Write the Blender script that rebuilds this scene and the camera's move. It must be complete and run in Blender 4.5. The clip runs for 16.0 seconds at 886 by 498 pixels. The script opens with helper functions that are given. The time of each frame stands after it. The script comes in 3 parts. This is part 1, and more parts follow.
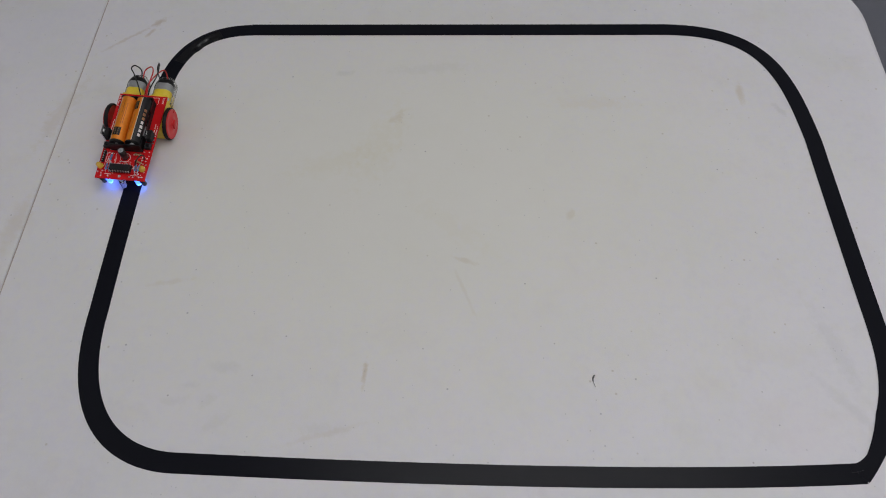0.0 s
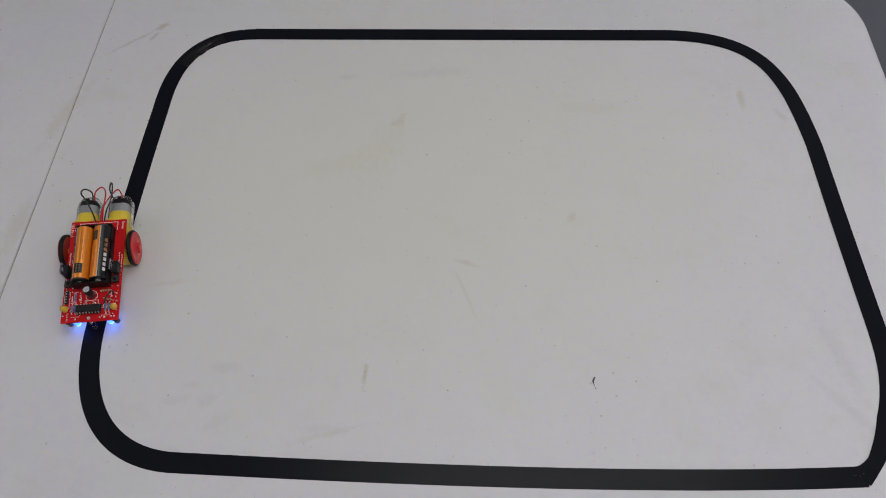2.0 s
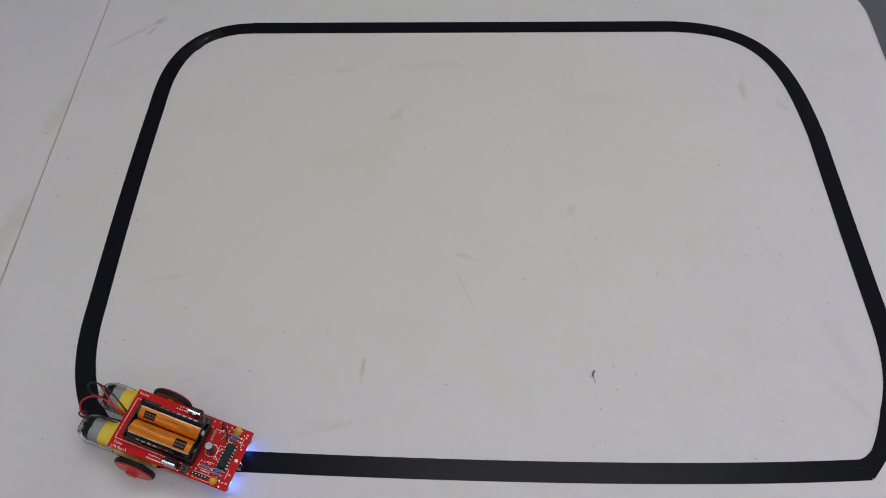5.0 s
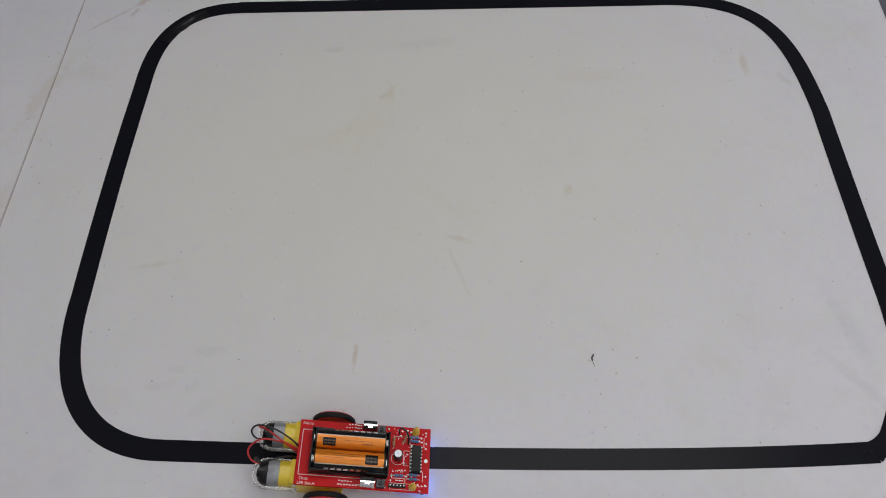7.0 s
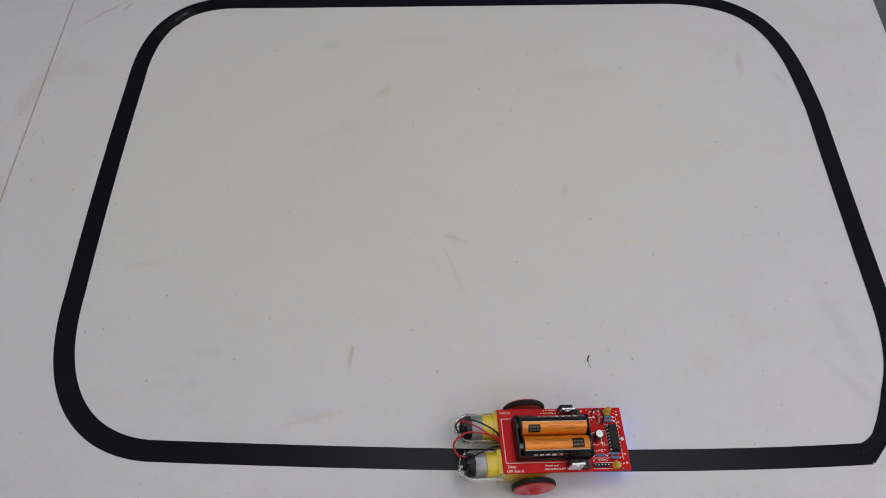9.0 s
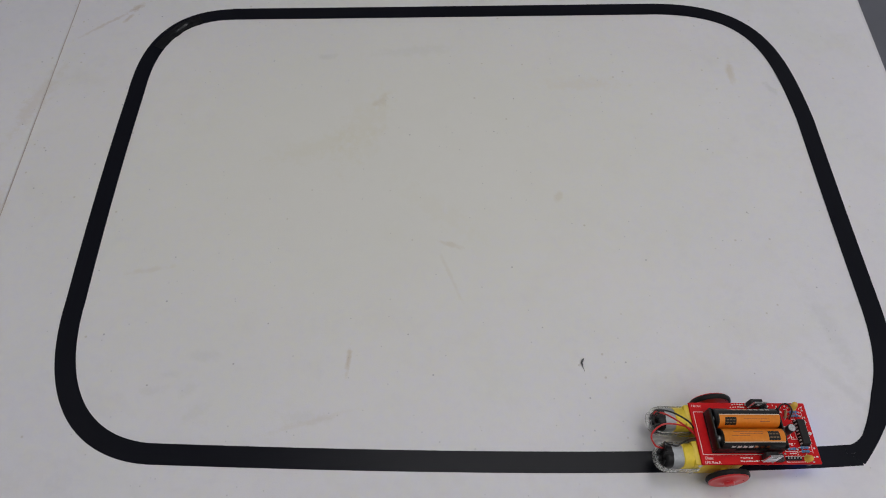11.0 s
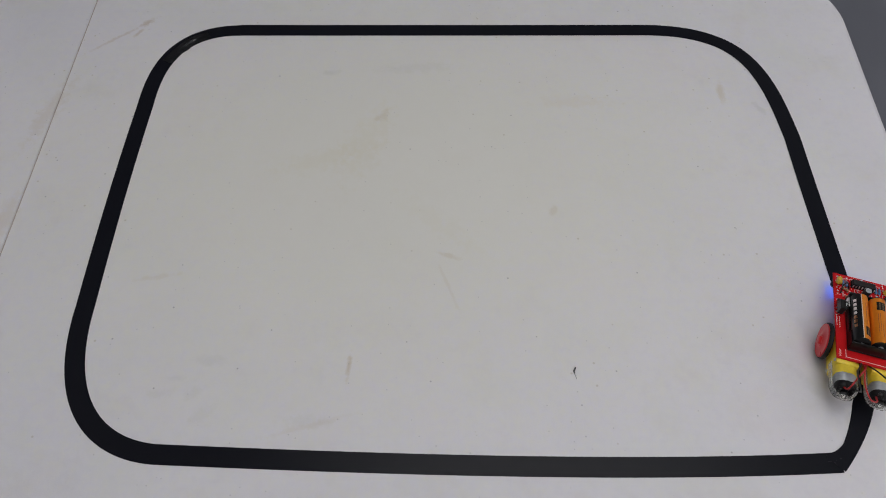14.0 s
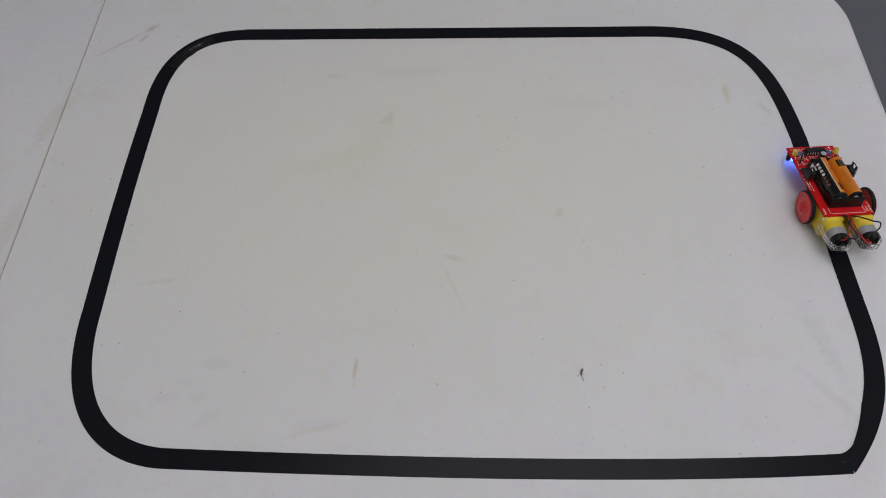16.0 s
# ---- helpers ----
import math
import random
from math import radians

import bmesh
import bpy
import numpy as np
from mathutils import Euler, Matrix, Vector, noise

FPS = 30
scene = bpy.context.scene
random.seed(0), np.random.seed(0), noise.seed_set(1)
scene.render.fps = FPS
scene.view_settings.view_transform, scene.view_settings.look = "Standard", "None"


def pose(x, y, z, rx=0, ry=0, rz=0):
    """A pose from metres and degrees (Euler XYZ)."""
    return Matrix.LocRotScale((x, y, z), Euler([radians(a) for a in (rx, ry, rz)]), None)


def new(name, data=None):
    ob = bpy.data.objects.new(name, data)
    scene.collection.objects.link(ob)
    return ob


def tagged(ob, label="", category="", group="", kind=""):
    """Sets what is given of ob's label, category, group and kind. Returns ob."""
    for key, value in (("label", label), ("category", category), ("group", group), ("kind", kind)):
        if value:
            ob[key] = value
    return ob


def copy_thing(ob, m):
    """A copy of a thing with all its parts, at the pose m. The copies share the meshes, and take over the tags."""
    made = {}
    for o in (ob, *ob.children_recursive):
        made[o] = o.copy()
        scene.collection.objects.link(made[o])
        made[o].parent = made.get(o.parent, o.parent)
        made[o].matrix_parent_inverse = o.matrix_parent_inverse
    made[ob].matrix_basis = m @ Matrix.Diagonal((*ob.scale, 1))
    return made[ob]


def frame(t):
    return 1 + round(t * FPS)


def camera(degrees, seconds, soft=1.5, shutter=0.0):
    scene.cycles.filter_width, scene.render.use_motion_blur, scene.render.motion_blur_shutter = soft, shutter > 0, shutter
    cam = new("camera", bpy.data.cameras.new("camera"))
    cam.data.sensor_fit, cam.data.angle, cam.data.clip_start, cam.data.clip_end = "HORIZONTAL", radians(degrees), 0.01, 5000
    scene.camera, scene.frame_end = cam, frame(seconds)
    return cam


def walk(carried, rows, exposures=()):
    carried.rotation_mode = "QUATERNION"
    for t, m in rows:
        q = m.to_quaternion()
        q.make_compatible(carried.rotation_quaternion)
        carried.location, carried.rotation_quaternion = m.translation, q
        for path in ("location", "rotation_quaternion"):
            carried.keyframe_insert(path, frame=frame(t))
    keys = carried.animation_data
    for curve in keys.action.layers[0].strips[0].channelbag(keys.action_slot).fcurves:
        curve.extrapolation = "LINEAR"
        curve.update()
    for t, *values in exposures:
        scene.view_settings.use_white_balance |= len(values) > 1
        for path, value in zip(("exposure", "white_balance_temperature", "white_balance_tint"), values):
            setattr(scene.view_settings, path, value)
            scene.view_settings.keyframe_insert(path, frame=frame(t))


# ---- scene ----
# Heights: the table top lies at 0.74 m; x runs along the table, y away from the camera.
TOP = 0.74
cam = camera(57.689, 16.0, soft=1.0)
walk(cam, [
    (0.0, pose(0.0000, -0.4253, 1.3700, 32.843, -0.865, -0.571)),
    (0.5, pose(0.0030, -0.4309, 1.3681, 33.371, -0.608, -0.500)),
    (1.0, pose(0.0019, -0.4333, 1.3659, 33.639, -0.690, -0.486)),
    (1.5, pose(0.0025, -0.4324, 1.3663, 33.601, -0.683, -0.387)),
    (2.0, pose(0.0009, -0.4326, 1.3669, 33.591, -0.883, -0.286)),
    (2.5, pose(0.0016, -0.4337, 1.3682, 33.620, -0.893, -0.203)),
    (3.0, pose(0.0019, -0.4333, 1.3721, 33.441, -0.861, -0.116)),
    (3.5, pose(0.0028, -0.4381, 1.3703, 33.749, -0.819, 0.015)),
    (4.0, pose(0.0014, -0.4360, 1.3704, 33.619, -0.771, -0.179)),
    (6.5, pose(0.0184, -0.4283, 1.3400, 33.074, 0.263, -0.558)),
    (7.0, pose(0.0144, -0.4236, 1.3413, 32.395, 0.128, -0.971)),
    (7.5, pose(0.0092, -0.4184, 1.3431, 31.824, -0.219, -1.250)),
    (8.0, pose(0.0082, -0.4153, 1.3445, 31.520, -0.473, -1.312)),
    (8.5, pose(0.0092, -0.4151, 1.3454, 31.531, -0.502, -1.202)),
    (9.0, pose(0.0086, -0.4156, 1.3453, 31.676, -0.647, -1.169)),
    (11.5, pose(0.0122, -0.4273, 1.3570, 32.608, -0.711, -1.362)),
    (12.0, pose(0.0145, -0.4294, 1.3703, 32.313, -0.823, -1.253)),
    (12.5, pose(0.0129, -0.4387, 1.3691, 32.984, -0.762, -1.472)),
    (13.0, pose(0.0114, -0.4390, 1.3746, 32.882, -0.881, -1.422)),
    (13.5, pose(0.0084, -0.4391, 1.3720, 33.242, -1.223, -1.118)),
    (14.0, pose(0.0087, -0.4403, 1.3718, 33.397, -1.196, -0.906)),
    (14.5, pose(0.0085, -0.4399, 1.3726, 33.474, -1.153, -0.732)),
    (15.0, pose(0.0104, -0.4424, 1.3699, 33.760, -0.908, -0.754)),
    (15.5, pose(0.0095, -0.4402, 1.3717, 33.559, -0.751, -0.891)),
    (16.0, pose(0.0084, -0.4412, 1.3701, 33.703, -0.680, -0.985)),
])

# ---- light: an indoor room lit by one ceiling panel and added fill panels ----
CEILING = 2.50
world = bpy.data.worlds.new("world")
world.use_nodes = True
world.node_tree.nodes["Background"].inputs["Color"].default_value = (0.5, 0.55, 0.65, 1)
world.node_tree.nodes["Background"].inputs["Strength"].default_value = 0.05
scene.world = world
# The first panel gives the tape its sheen; the other seven are added fill.
PANELS = [(0.35, 0.30, 3.3), (0.75, -0.75, 3.25), (2.75, 0.30, 6.6), (2.75, 2.70, 4.9), (0.35, -2.10, 2.9), (2.75, -2.10, 5.7), (-2.05, -2.10, 3.9), (-2.05, 0.30, 3.6)]
for px, py, watts in PANELS:
    lamp = bpy.data.lights.new("panel_light", "AREA")
    lamp.shape, lamp.size, lamp.size_y, lamp.energy = "RECTANGLE", 1.16, 0.56, watts
    lamp.color = (0.972, 0.970, 1.0)
    new("panel_light", lamp).matrix_basis = pose(px, py, CEILING - 0.035)


# ---- materials ----
class Nodes:
    """A short hand for building node materials."""

    def __init__(self, name):
        self.mat = bpy.data.materials.new(name)
        self.mat.use_nodes = True
        self.tree = self.mat.node_tree
        self.bsdf = self.tree.nodes["Principled BSDF"]

    def node(self, kind, operation="", data_type="", vector_type="", **inputs):
        n = self.tree.nodes.new(kind)
        if operation:
            n.operation = operation
        if data_type:
            n.data_type = data_type
        if vector_type:
            n.vector_type = vector_type
        for key, value in inputs.items():
            self.plug(n, key.replace("_", " "), value)
        return n

    def plug(self, n, key, value):
        socket = n.inputs[int(key[1:])] if key[0] == "i" and key[1:].isdigit() else n.inputs[key]
        if isinstance(value, bpy.types.NodeSocket):
            self.tree.links.new(value, socket)
        else:
            socket.default_value = value

    def noise(self, where, scale, detail=4.0, rough=0.55):
        return self.node("ShaderNodeTexNoise", Vector=where, Scale=scale, Detail=detail, Roughness=rough).outputs[0]

    def span(self, value, a, b, c=0.0, d=1.0):
        return self.node("ShaderNodeMapRange", i0=value, i1=a, i2=b, i3=c, i4=d).outputs[0]

    def math(self, op, a, b=0.0):
        return self.node("ShaderNodeMath", operation=op, i0=a, i1=b).outputs[0]

    def mix(self, f, a, b):
        n = self.node("ShaderNodeMix", data_type="RGBA")
        for i, v in ((0, f), (6, a), (7, b)):
            if isinstance(v, bpy.types.NodeSocket):
                self.tree.links.new(v, n.inputs[i])
            else:
                n.inputs[i].default_value = v
        return n.outputs[2]

    def bump(self, height, strength, distance):
        self.plug(self.bsdf, "Normal", self.node("ShaderNodeBump", Strength=strength, Distance=distance, Height=height).outputs[0])


def rgb(r, g, b):
    return (r, g, b, 1.0)


def plain(name, color, rough=0.5, metal=0.0, vary=0.12, scale=400.0, bump=0.0, coat=0.0, random_tone=0.0, gloss=0.5):
    """A surface with fine grain: its colour and gloss vary a little at two scales."""
    n = Nodes(name)
    where = n.node("ShaderNodeTexCoord").outputs["Object"]
    fine, broad = n.noise(where, scale), n.noise(where, scale / 9, 3.0)
    tone = n.math("ADD", n.span(fine, 0.3, 0.7, -vary, vary), n.span(broad, 0.3, 0.7, -vary, vary))
    if random_tone:
        tone = n.math("ADD", tone, n.span(n.node("ShaderNodeObjectInfo").outputs["Random"], 0, 1, -random_tone, random_tone))
    hsv = n.node("ShaderNodeHueSaturation", Color=rgb(*color), Value=n.math("ADD", tone, 1.0))
    n.plug(n.bsdf, "Base Color", hsv.outputs[0])
    n.plug(n.bsdf, "Roughness", n.span(broad, 0.3, 0.7, max(0.03, rough - 0.08), min(1, rough + 0.08)))
    n.plug(n.bsdf, "Metallic", metal)
    n.plug(n.bsdf, "Coat Weight", coat)
    n.plug(n.bsdf, "Specular IOR Level", gloss)
    if bump:
        n.bump(fine, bump, 0.0006)
    return n.mat


def glowing(name, color, strength):
    n = Nodes(name)
    n.plug(n.bsdf, "Base Color", rgb(*color))
    n.plug(n.bsdf, "Emission Color", rgb(*color))
    n.plug(n.bsdf, "Emission Strength", strength)
    return n.mat


def clear(name, color, rough=0.12, weight=1.0):
    n = Nodes(name)
    n.plug(n.bsdf, "Base Color", rgb(*color))
    n.plug(n.bsdf, "Roughness", rough)
    n.plug(n.bsdf, "Transmission Weight", weight)
    n.plug(n.bsdf, "IOR", 1.45)
    return n.mat


def table_plastic():
    """Off-white blow-moulded plastic with old stains, scuffs and ink specks of their own shape."""
    n = Nodes("table_plastic")
    where = n.node("ShaderNodeNewGeometry").outputs["Position"]
    cloud, fine = n.noise(where, 5.0, 5.0), n.noise(where, 900.0, 2.0)
    patch = n.noise(where, 21.0, 6.0, 0.65)
    color = n.mix(n.span(cloud, 0.35, 0.7), rgb(0.738, 0.724, 0.760), rgb(0.702, 0.692, 0.742))
    # broad faint yellowing and greying
    color = n.mix(n.span(patch, 0.52, 0.78, 0.0, 0.36), color, rgb(0.63, 0.585, 0.49))
    grey = n.noise(where, 14.0, 6.0, 0.7)
    color = n.mix(n.span(grey, 0.60, 0.76, 0.0, 0.30), color, rgb(0.55, 0.55, 0.56))
    mottle = n.noise(where, 130.0, 4.0, 0.65)
    color = n.mix(n.span(mottle, 0.48, 0.72, 0.0, 0.30), color, rgb(0.655, 0.635, 0.695))
    color = n.mix(n.span(mottle, 0.48, 0.28, 0.0, 0.35), color, rgb(0.75, 0.73, 0.67))
    # uneven colour, greenish in some places and pinkish in others
    hue_noise = n.noise(where, 11.0, 5.0, 0.7)
    color = n.mix(n.span(hue_noise, 0.52, 0.70, 0.0, 0.40), color, rgb(0.69, 0.70, 0.635))
    color = n.mix(n.span(hue_noise, 0.48, 0.32, 0.0, 0.42), color, rgb(0.735, 0.688, 0.728))
    edge = n.noise(where, 120.0, 4.0, 0.7)

    def blotch(x, y, turn, long, wide, tint, weight, ragged=0.9):
        nonlocal color
        m = n.node("ShaderNodeMapping", vector_type="TEXTURE", Vector=where, Location=(x, y, TOP),
                   Rotation=(0, 0, radians(turn)), Scale=(long, wide, 1.0))
        far = n.node("ShaderNodeVectorMath", operation="LENGTH", i0=m.outputs[0]).outputs[1]
        far = n.math("ADD", far, n.span(edge, 0.25, 0.75, -ragged * 0.6, ragged * 0.6))
        color = n.mix(n.span(far, 0.35, 1.1, weight, 0.0), color, rgb(*tint))

    # broad warmer tint over the middle of the top
    blotch(-0.0200, 0.0700, 8, 0.43, 0.31, (0.738, 0.728, 0.655), 0.75, 0.6)
    # small old stains and dusty marks
    rust, tan, dust = (0.40, 0.27, 0.16), (0.50, 0.40, 0.25), (0.45, 0.45, 0.46)
    blotch(-0.3292, 0.2641, 40, 0.040, 0.0022, rust, 0.26, 1.2)
    blotch(-0.3051, 0.2852, 42, 0.014, 0.0045, rust, 0.37, 1.4)
    blotch(-0.3107, 0.2701, 60, 0.008, 0.0025, rust, 0.34, 1.0)
    blotch(0.3348, 0.1807, 85, 0.018, 0.0045, tan, 0.34)
    blotch(-0.0542, -0.1443, 85, 0.014, 0.0026, tan, 0.46)
    blotch(0.3718, 0.1565, 120, 0.012, 0.004, dust, 0.25, 1.4)
    blotch(-0.3888, 0.0092, 80, 0.040, 0.010, rust, 0.15)
    blotch(-0.3805, 0.1496, 75, 0.050, 0.011, rust, 0.16, 1.2)
    blotch(-0.2337, -0.0540, 10, 0.022, 0.003, tan, 0.17)
    blotch(-0.0342, 0.1429, 50, 0.012, 0.006, tan, 0.25)
    blotch(0.0322, -0.0309, -20, 0.012, 0.003, tan, 0.25)
    blotch(0.0321, -0.0631, 110, 0.030, 0.002, tan, 0.14)
    blotch(0.3545, -0.1217, 105, 0.050, 0.010, dust, 0.17)
    blotch(0.3534, -0.1770, 130, 0.045, 0.006, dust, 0.16)
    blotch(-0.1717, -0.1378, 0, 0.014, 0.006, dust, 0.16)
    blotch(0.1368, 0.0209, 60, 0.008, 0.004, tan, 0.21)
    blotch(-0.0906, 0.2082, 10, 0.012, 0.005, dust, 0.21)
    blotch(-0.0861, -0.1975, 15, 0.040, 0.003, tan, 0.14)
    for x, y, turn, long, wide in ((-0.2110, -0.1680, 10, 0.012, 0.005), (-0.1830, -0.1670, 30, 0.010, 0.005), (-0.1740, -0.1870, 35, 0.014, 0.006),
                                   (-0.0840, -0.1930, -5, 0.022, 0.006), (-0.2000, -0.1540, 0, 0.008, 0.003)):
        blotch(x, y, turn, long, wide, dust, 0.12, 1.3)
    yellow = (0.66, 0.61, 0.44)
    blotch(-0.0500, 0.1050, 70, 0.060, 0.022, yellow, 0.20, 1.3)
    blotch(-0.0900, 0.0850, 20, 0.055, 0.014, yellow, 0.18, 1.3)
    blotch(0.1750, 0.1650, 0, 0.040, 0.010, (0.64, 0.55, 0.46), 0.18, 1.3)
    blotch(0.0200, 0.0100, 140, 0.050, 0.012, yellow, 0.12, 1.4)
    blotch(0.0000, 0.2150, 5, 0.050, 0.008, dust, 0.12, 1.3)
    # fine specks at two densities
    for scale, size, keep, tint in ((62.0, 0.070, 0.80, (0.16, 0.16, 0.20)), (34.0, 0.036, 0.50, (0.16, 0.14, 0.15)), (150.0, 0.12, 0.80, (0.38, 0.37, 0.40)), (95.0, 0.13, 0.90, (0.42, 0.36, 0.28))):
        v = n.node("ShaderNodeTexVoronoi", Vector=where, Scale=scale)
        pick = n.node("ShaderNodeSeparateColor", Color=v.outputs["Color"]).outputs[0]
        dot = n.math("MULTIPLY", n.span(v.outputs["Distance"], size, size * 0.5), n.math("GREATER_THAN", pick, keep))
        color = n.mix(n.math("MULTIPLY", dot, 0.45), color, rgb(*tint))
    n.plug(n.bsdf, "Base Color", color)
    n.plug(n.bsdf, "Roughness", n.span(patch, 0.3, 0.7, 0.46, 0.60))
    n.plug(n.bsdf, "Specular IOR Level", 0.35)
    n.bump(fine, 0.25, 0.0004)
    return n.mat


def vinyl_tape():
    """Black vinyl tape, stretched: faint streaks and slightly uneven gloss."""
    n = Nodes("vinyl_tape")
    where = n.node("ShaderNodeNewGeometry").outputs["Position"]
    long = n.node("ShaderNodeMapping", Vector=where, Scale=(160, 160, 1)).outputs[0]
    streak, dust = n.noise(long, 1.0, 4.0), n.noise(where, 160.0, 5.0, 0.7)
    color = n.mix(n.span(dust, 0.60, 0.9, 0.0, 0.15), rgb(0.0075, 0.0078, 0.0118), rgb(0.016, 0.016, 0.020))
    n.plug(n.bsdf, "Base Color", color)
    n.plug(n.bsdf, "Roughness", n.span(streak, 0.3, 0.7, 0.28, 0.34))
    n.plug(n.bsdf, "Specular IOR Level", 0.12)
    n.bump(dust, 0.05, 0.0002)
    return n.mat


def carpet():
    n = Nodes("grey_carpet")
    where = n.node("ShaderNodeNewGeometry").outputs["Position"]
    fine, broad = n.noise(where, 420.0, 3.0), n.noise(where, 3.0, 4.0)
    color = n.mix(n.span(fine, 0.3, 0.7), rgb(0.16, 0.165, 0.20), rgb(0.23, 0.235, 0.275))
    n.plug(n.bsdf, "Base Color", n.mix(n.span(broad, 0.3, 0.7, 0, 0.3), color, rgb(0.18, 0.18, 0.21)))
    n.plug(n.bsdf, "Roughness", 0.95)
    n.bump(fine, 0.6, 0.003)
    return n.mat


def battery_wrap(start, width):
    """Copper-orange sleeve with one black band along the cell, printed round part of its girth."""
    n = Nodes("battery_wrap")
    where = n.node("ShaderNodeTexCoord").outputs["Object"]
    s = n.node("ShaderNodeSeparateXYZ", Vector=where)
    turn = n.math("ARCTAN2", s.outputs[2], s.outputs[1])
    black = n.math("MULTIPLY", n.math("GREATER_THAN", turn, start), n.math("LESS_THAN", turn, start + width))
    line = n.math("MULTIPLY", n.math("GREATER_THAN", turn, start - 0.10), n.math("LESS_THAN", turn, start + width + 0.10))
    ends = n.math("GREATER_THAN", n.math("ABSOLUTE", s.outputs[0]), 0.0243)
    black = n.math("MAXIMUM", black, ends)
    fine = n.noise(where, 500.0)
    orange = n.mix(n.span(fine, 0.3, 0.7), rgb(0.72, 0.215, 0.014), rgb(0.80, 0.255, 0.018))
    color = n.mix(line, orange, rgb(0.72, 0.62, 0.5))
    color = n.mix(black, color, rgb(0.012, 0.012, 0.013))
    n.plug(n.bsdf, "Base Color", color)
    n.plug(n.bsdf, "Metallic", 0.25)
    n.plug(n.bsdf, "Roughness", 0.30)
    return n.mat


M = dict(
    table=table_plastic(), tape=vinyl_tape(), patch=plain("glossy_tape", (0.011, 0.011, 0.013), 0.22, vary=0.1, scale=300, gloss=0.5), carpet=carpet(),
    wall=plain("wall_paint", (0.74, 0.74, 0.73), 0.8, vary=0.04, scale=60),
    ceiling=plain("ceiling_tile", (0.78, 0.78, 0.76), 0.9, vary=0.05, scale=120),
    diffuser=glowing("lamp_diffuser", (1.0, 0.985, 0.97), 2.0),
    white_metal=plain("white_metal", (0.75, 0.75, 0.74), 0.4, vary=0.03),
    leg=plain("grey_steel", (0.32, 0.33, 0.34), 0.4, 0.8),
    seam=plain("table_core", (0.46, 0.40, 0.36), 0.8),
    board=plain("red_board", (0.60, 0.009, 0.012), 0.46, vary=0.07, scale=900, gloss=0.15),
    silk=plain("silk_print", (0.80, 0.74, 0.72), 0.5, vary=0.05),
    solder=plain("solder", (0.75, 0.75, 0.76), 0.28, 1.0),
    black=plain("black_plastic", (0.007, 0.007, 0.008), 0.35, vary=0.2, gloss=0.3),
    matt_black=plain("matt_black_plastic", (0.010, 0.010, 0.011), 0.5, vary=0.2, bump=0.2, gloss=0.3),
    rubber=plain("tyre_rubber", (0.008, 0.0075, 0.0075), 0.55, vary=0.2, bump=0.3, gloss=0.25),
    wheel=plain("red_wheel_plastic", (0.62, 0.022, 0.026), 0.33, vary=0.06, scale=500),
    yellow=plain("yellow_plastic", (0.78, 0.58, 0.045), 0.34, vary=0.05, scale=500),
    steel=plain("motor_steel", (0.36, 0.37, 0.39), 0.5, 0.55, vary=0.1, scale=300),
    bright=plain("bright_tin", (0.72, 0.72, 0.73), 0.35, 0.75),
    tab=plain("tinned_tab", (0.66, 0.66, 0.67), 0.22, 0.95),
    dull=plain("dark_cover", (0.06, 0.06, 0.065), 0.4, 0.5),
    strap=clear("clear_strap", (0.95, 0.95, 0.92), 0.18, 0.92),
    dome=clear("clear_dome", (0.93, 0.95, 0.98), 0.06),
    amber=plain("amber_lens", (0.74, 0.46, 0.06), 0.2, vary=0.05, coat=0.4),
    blue_body=plain("blue_resistor", (0.08, 0.27, 0.55), 0.35, vary=0.12),
    tan_body=plain("tan_ceramic", (0.50, 0.30, 0.14), 0.45),
    band=plain("resistor_band", (0.25, 0.06, 0.04), 0.4),
    copper=plain("copper", (0.70, 0.34, 0.18), 0.3, 1.0),
    red_wire=plain("red_wire", (0.50, 0.018, 0.018), 0.4),
    black_wire=plain("black_wire", (0.012, 0.012, 0.013), 0.4),
    can=plain("capacitor_top", (0.56, 0.58, 0.61), 0.35, 0.7),
    sleeve=plain("capacitor_sleeve", (0.018, 0.018, 0.02), 0.35),
    blue_glow=glowing("blue_glow", (0.05, 0.16, 1.0), 3.6),
    white_core=glowing("white_core", (0.06, 0.19, 1.0), 16.0),
    dull_print=plain("dull_print", (0.16, 0.10, 0.05), 0.5, vary=0.1),
    debris=plain("dark_fibre", (0.10, 0.10, 0.105), 0.8),
    wrap_side=battery_wrap(-0.35, 1.75), wrap_plain=battery_wrap(-0.95, 1.75),
)


# ---- mesh tools ----
def mesh_of(name, bm, material, smooth=True, sharp=35):
    bmesh.ops.recalc_face_normals(bm, faces=bm.faces[:])
    for f in bm.faces:
        f.smooth = smooth
    if smooth:
        limit = radians(sharp)
        for e in bm.edges:
            if len(e.link_faces) == 2 and e.calc_face_angle(0) > limit:
                e.smooth = False
    me = bpy.data.meshes.new(name)
    bm.to_mesh(me)
    bm.free()
    me.materials.append(material)
    return me


def part(name, bm, material, parent=None, label="", m=None, smooth=True):
    """Links a bmesh (or a finished mesh) as one mesh object under a thing or a part."""
    me = bm if isinstance(bm, bpy.types.Mesh) else mesh_of(name, bm, material, smooth)
    ob = new(name, me)
    ob.parent = parent
    if m is not None:
        ob.matrix_basis = m
    if label:
        tagged(ob, label)
    return ob


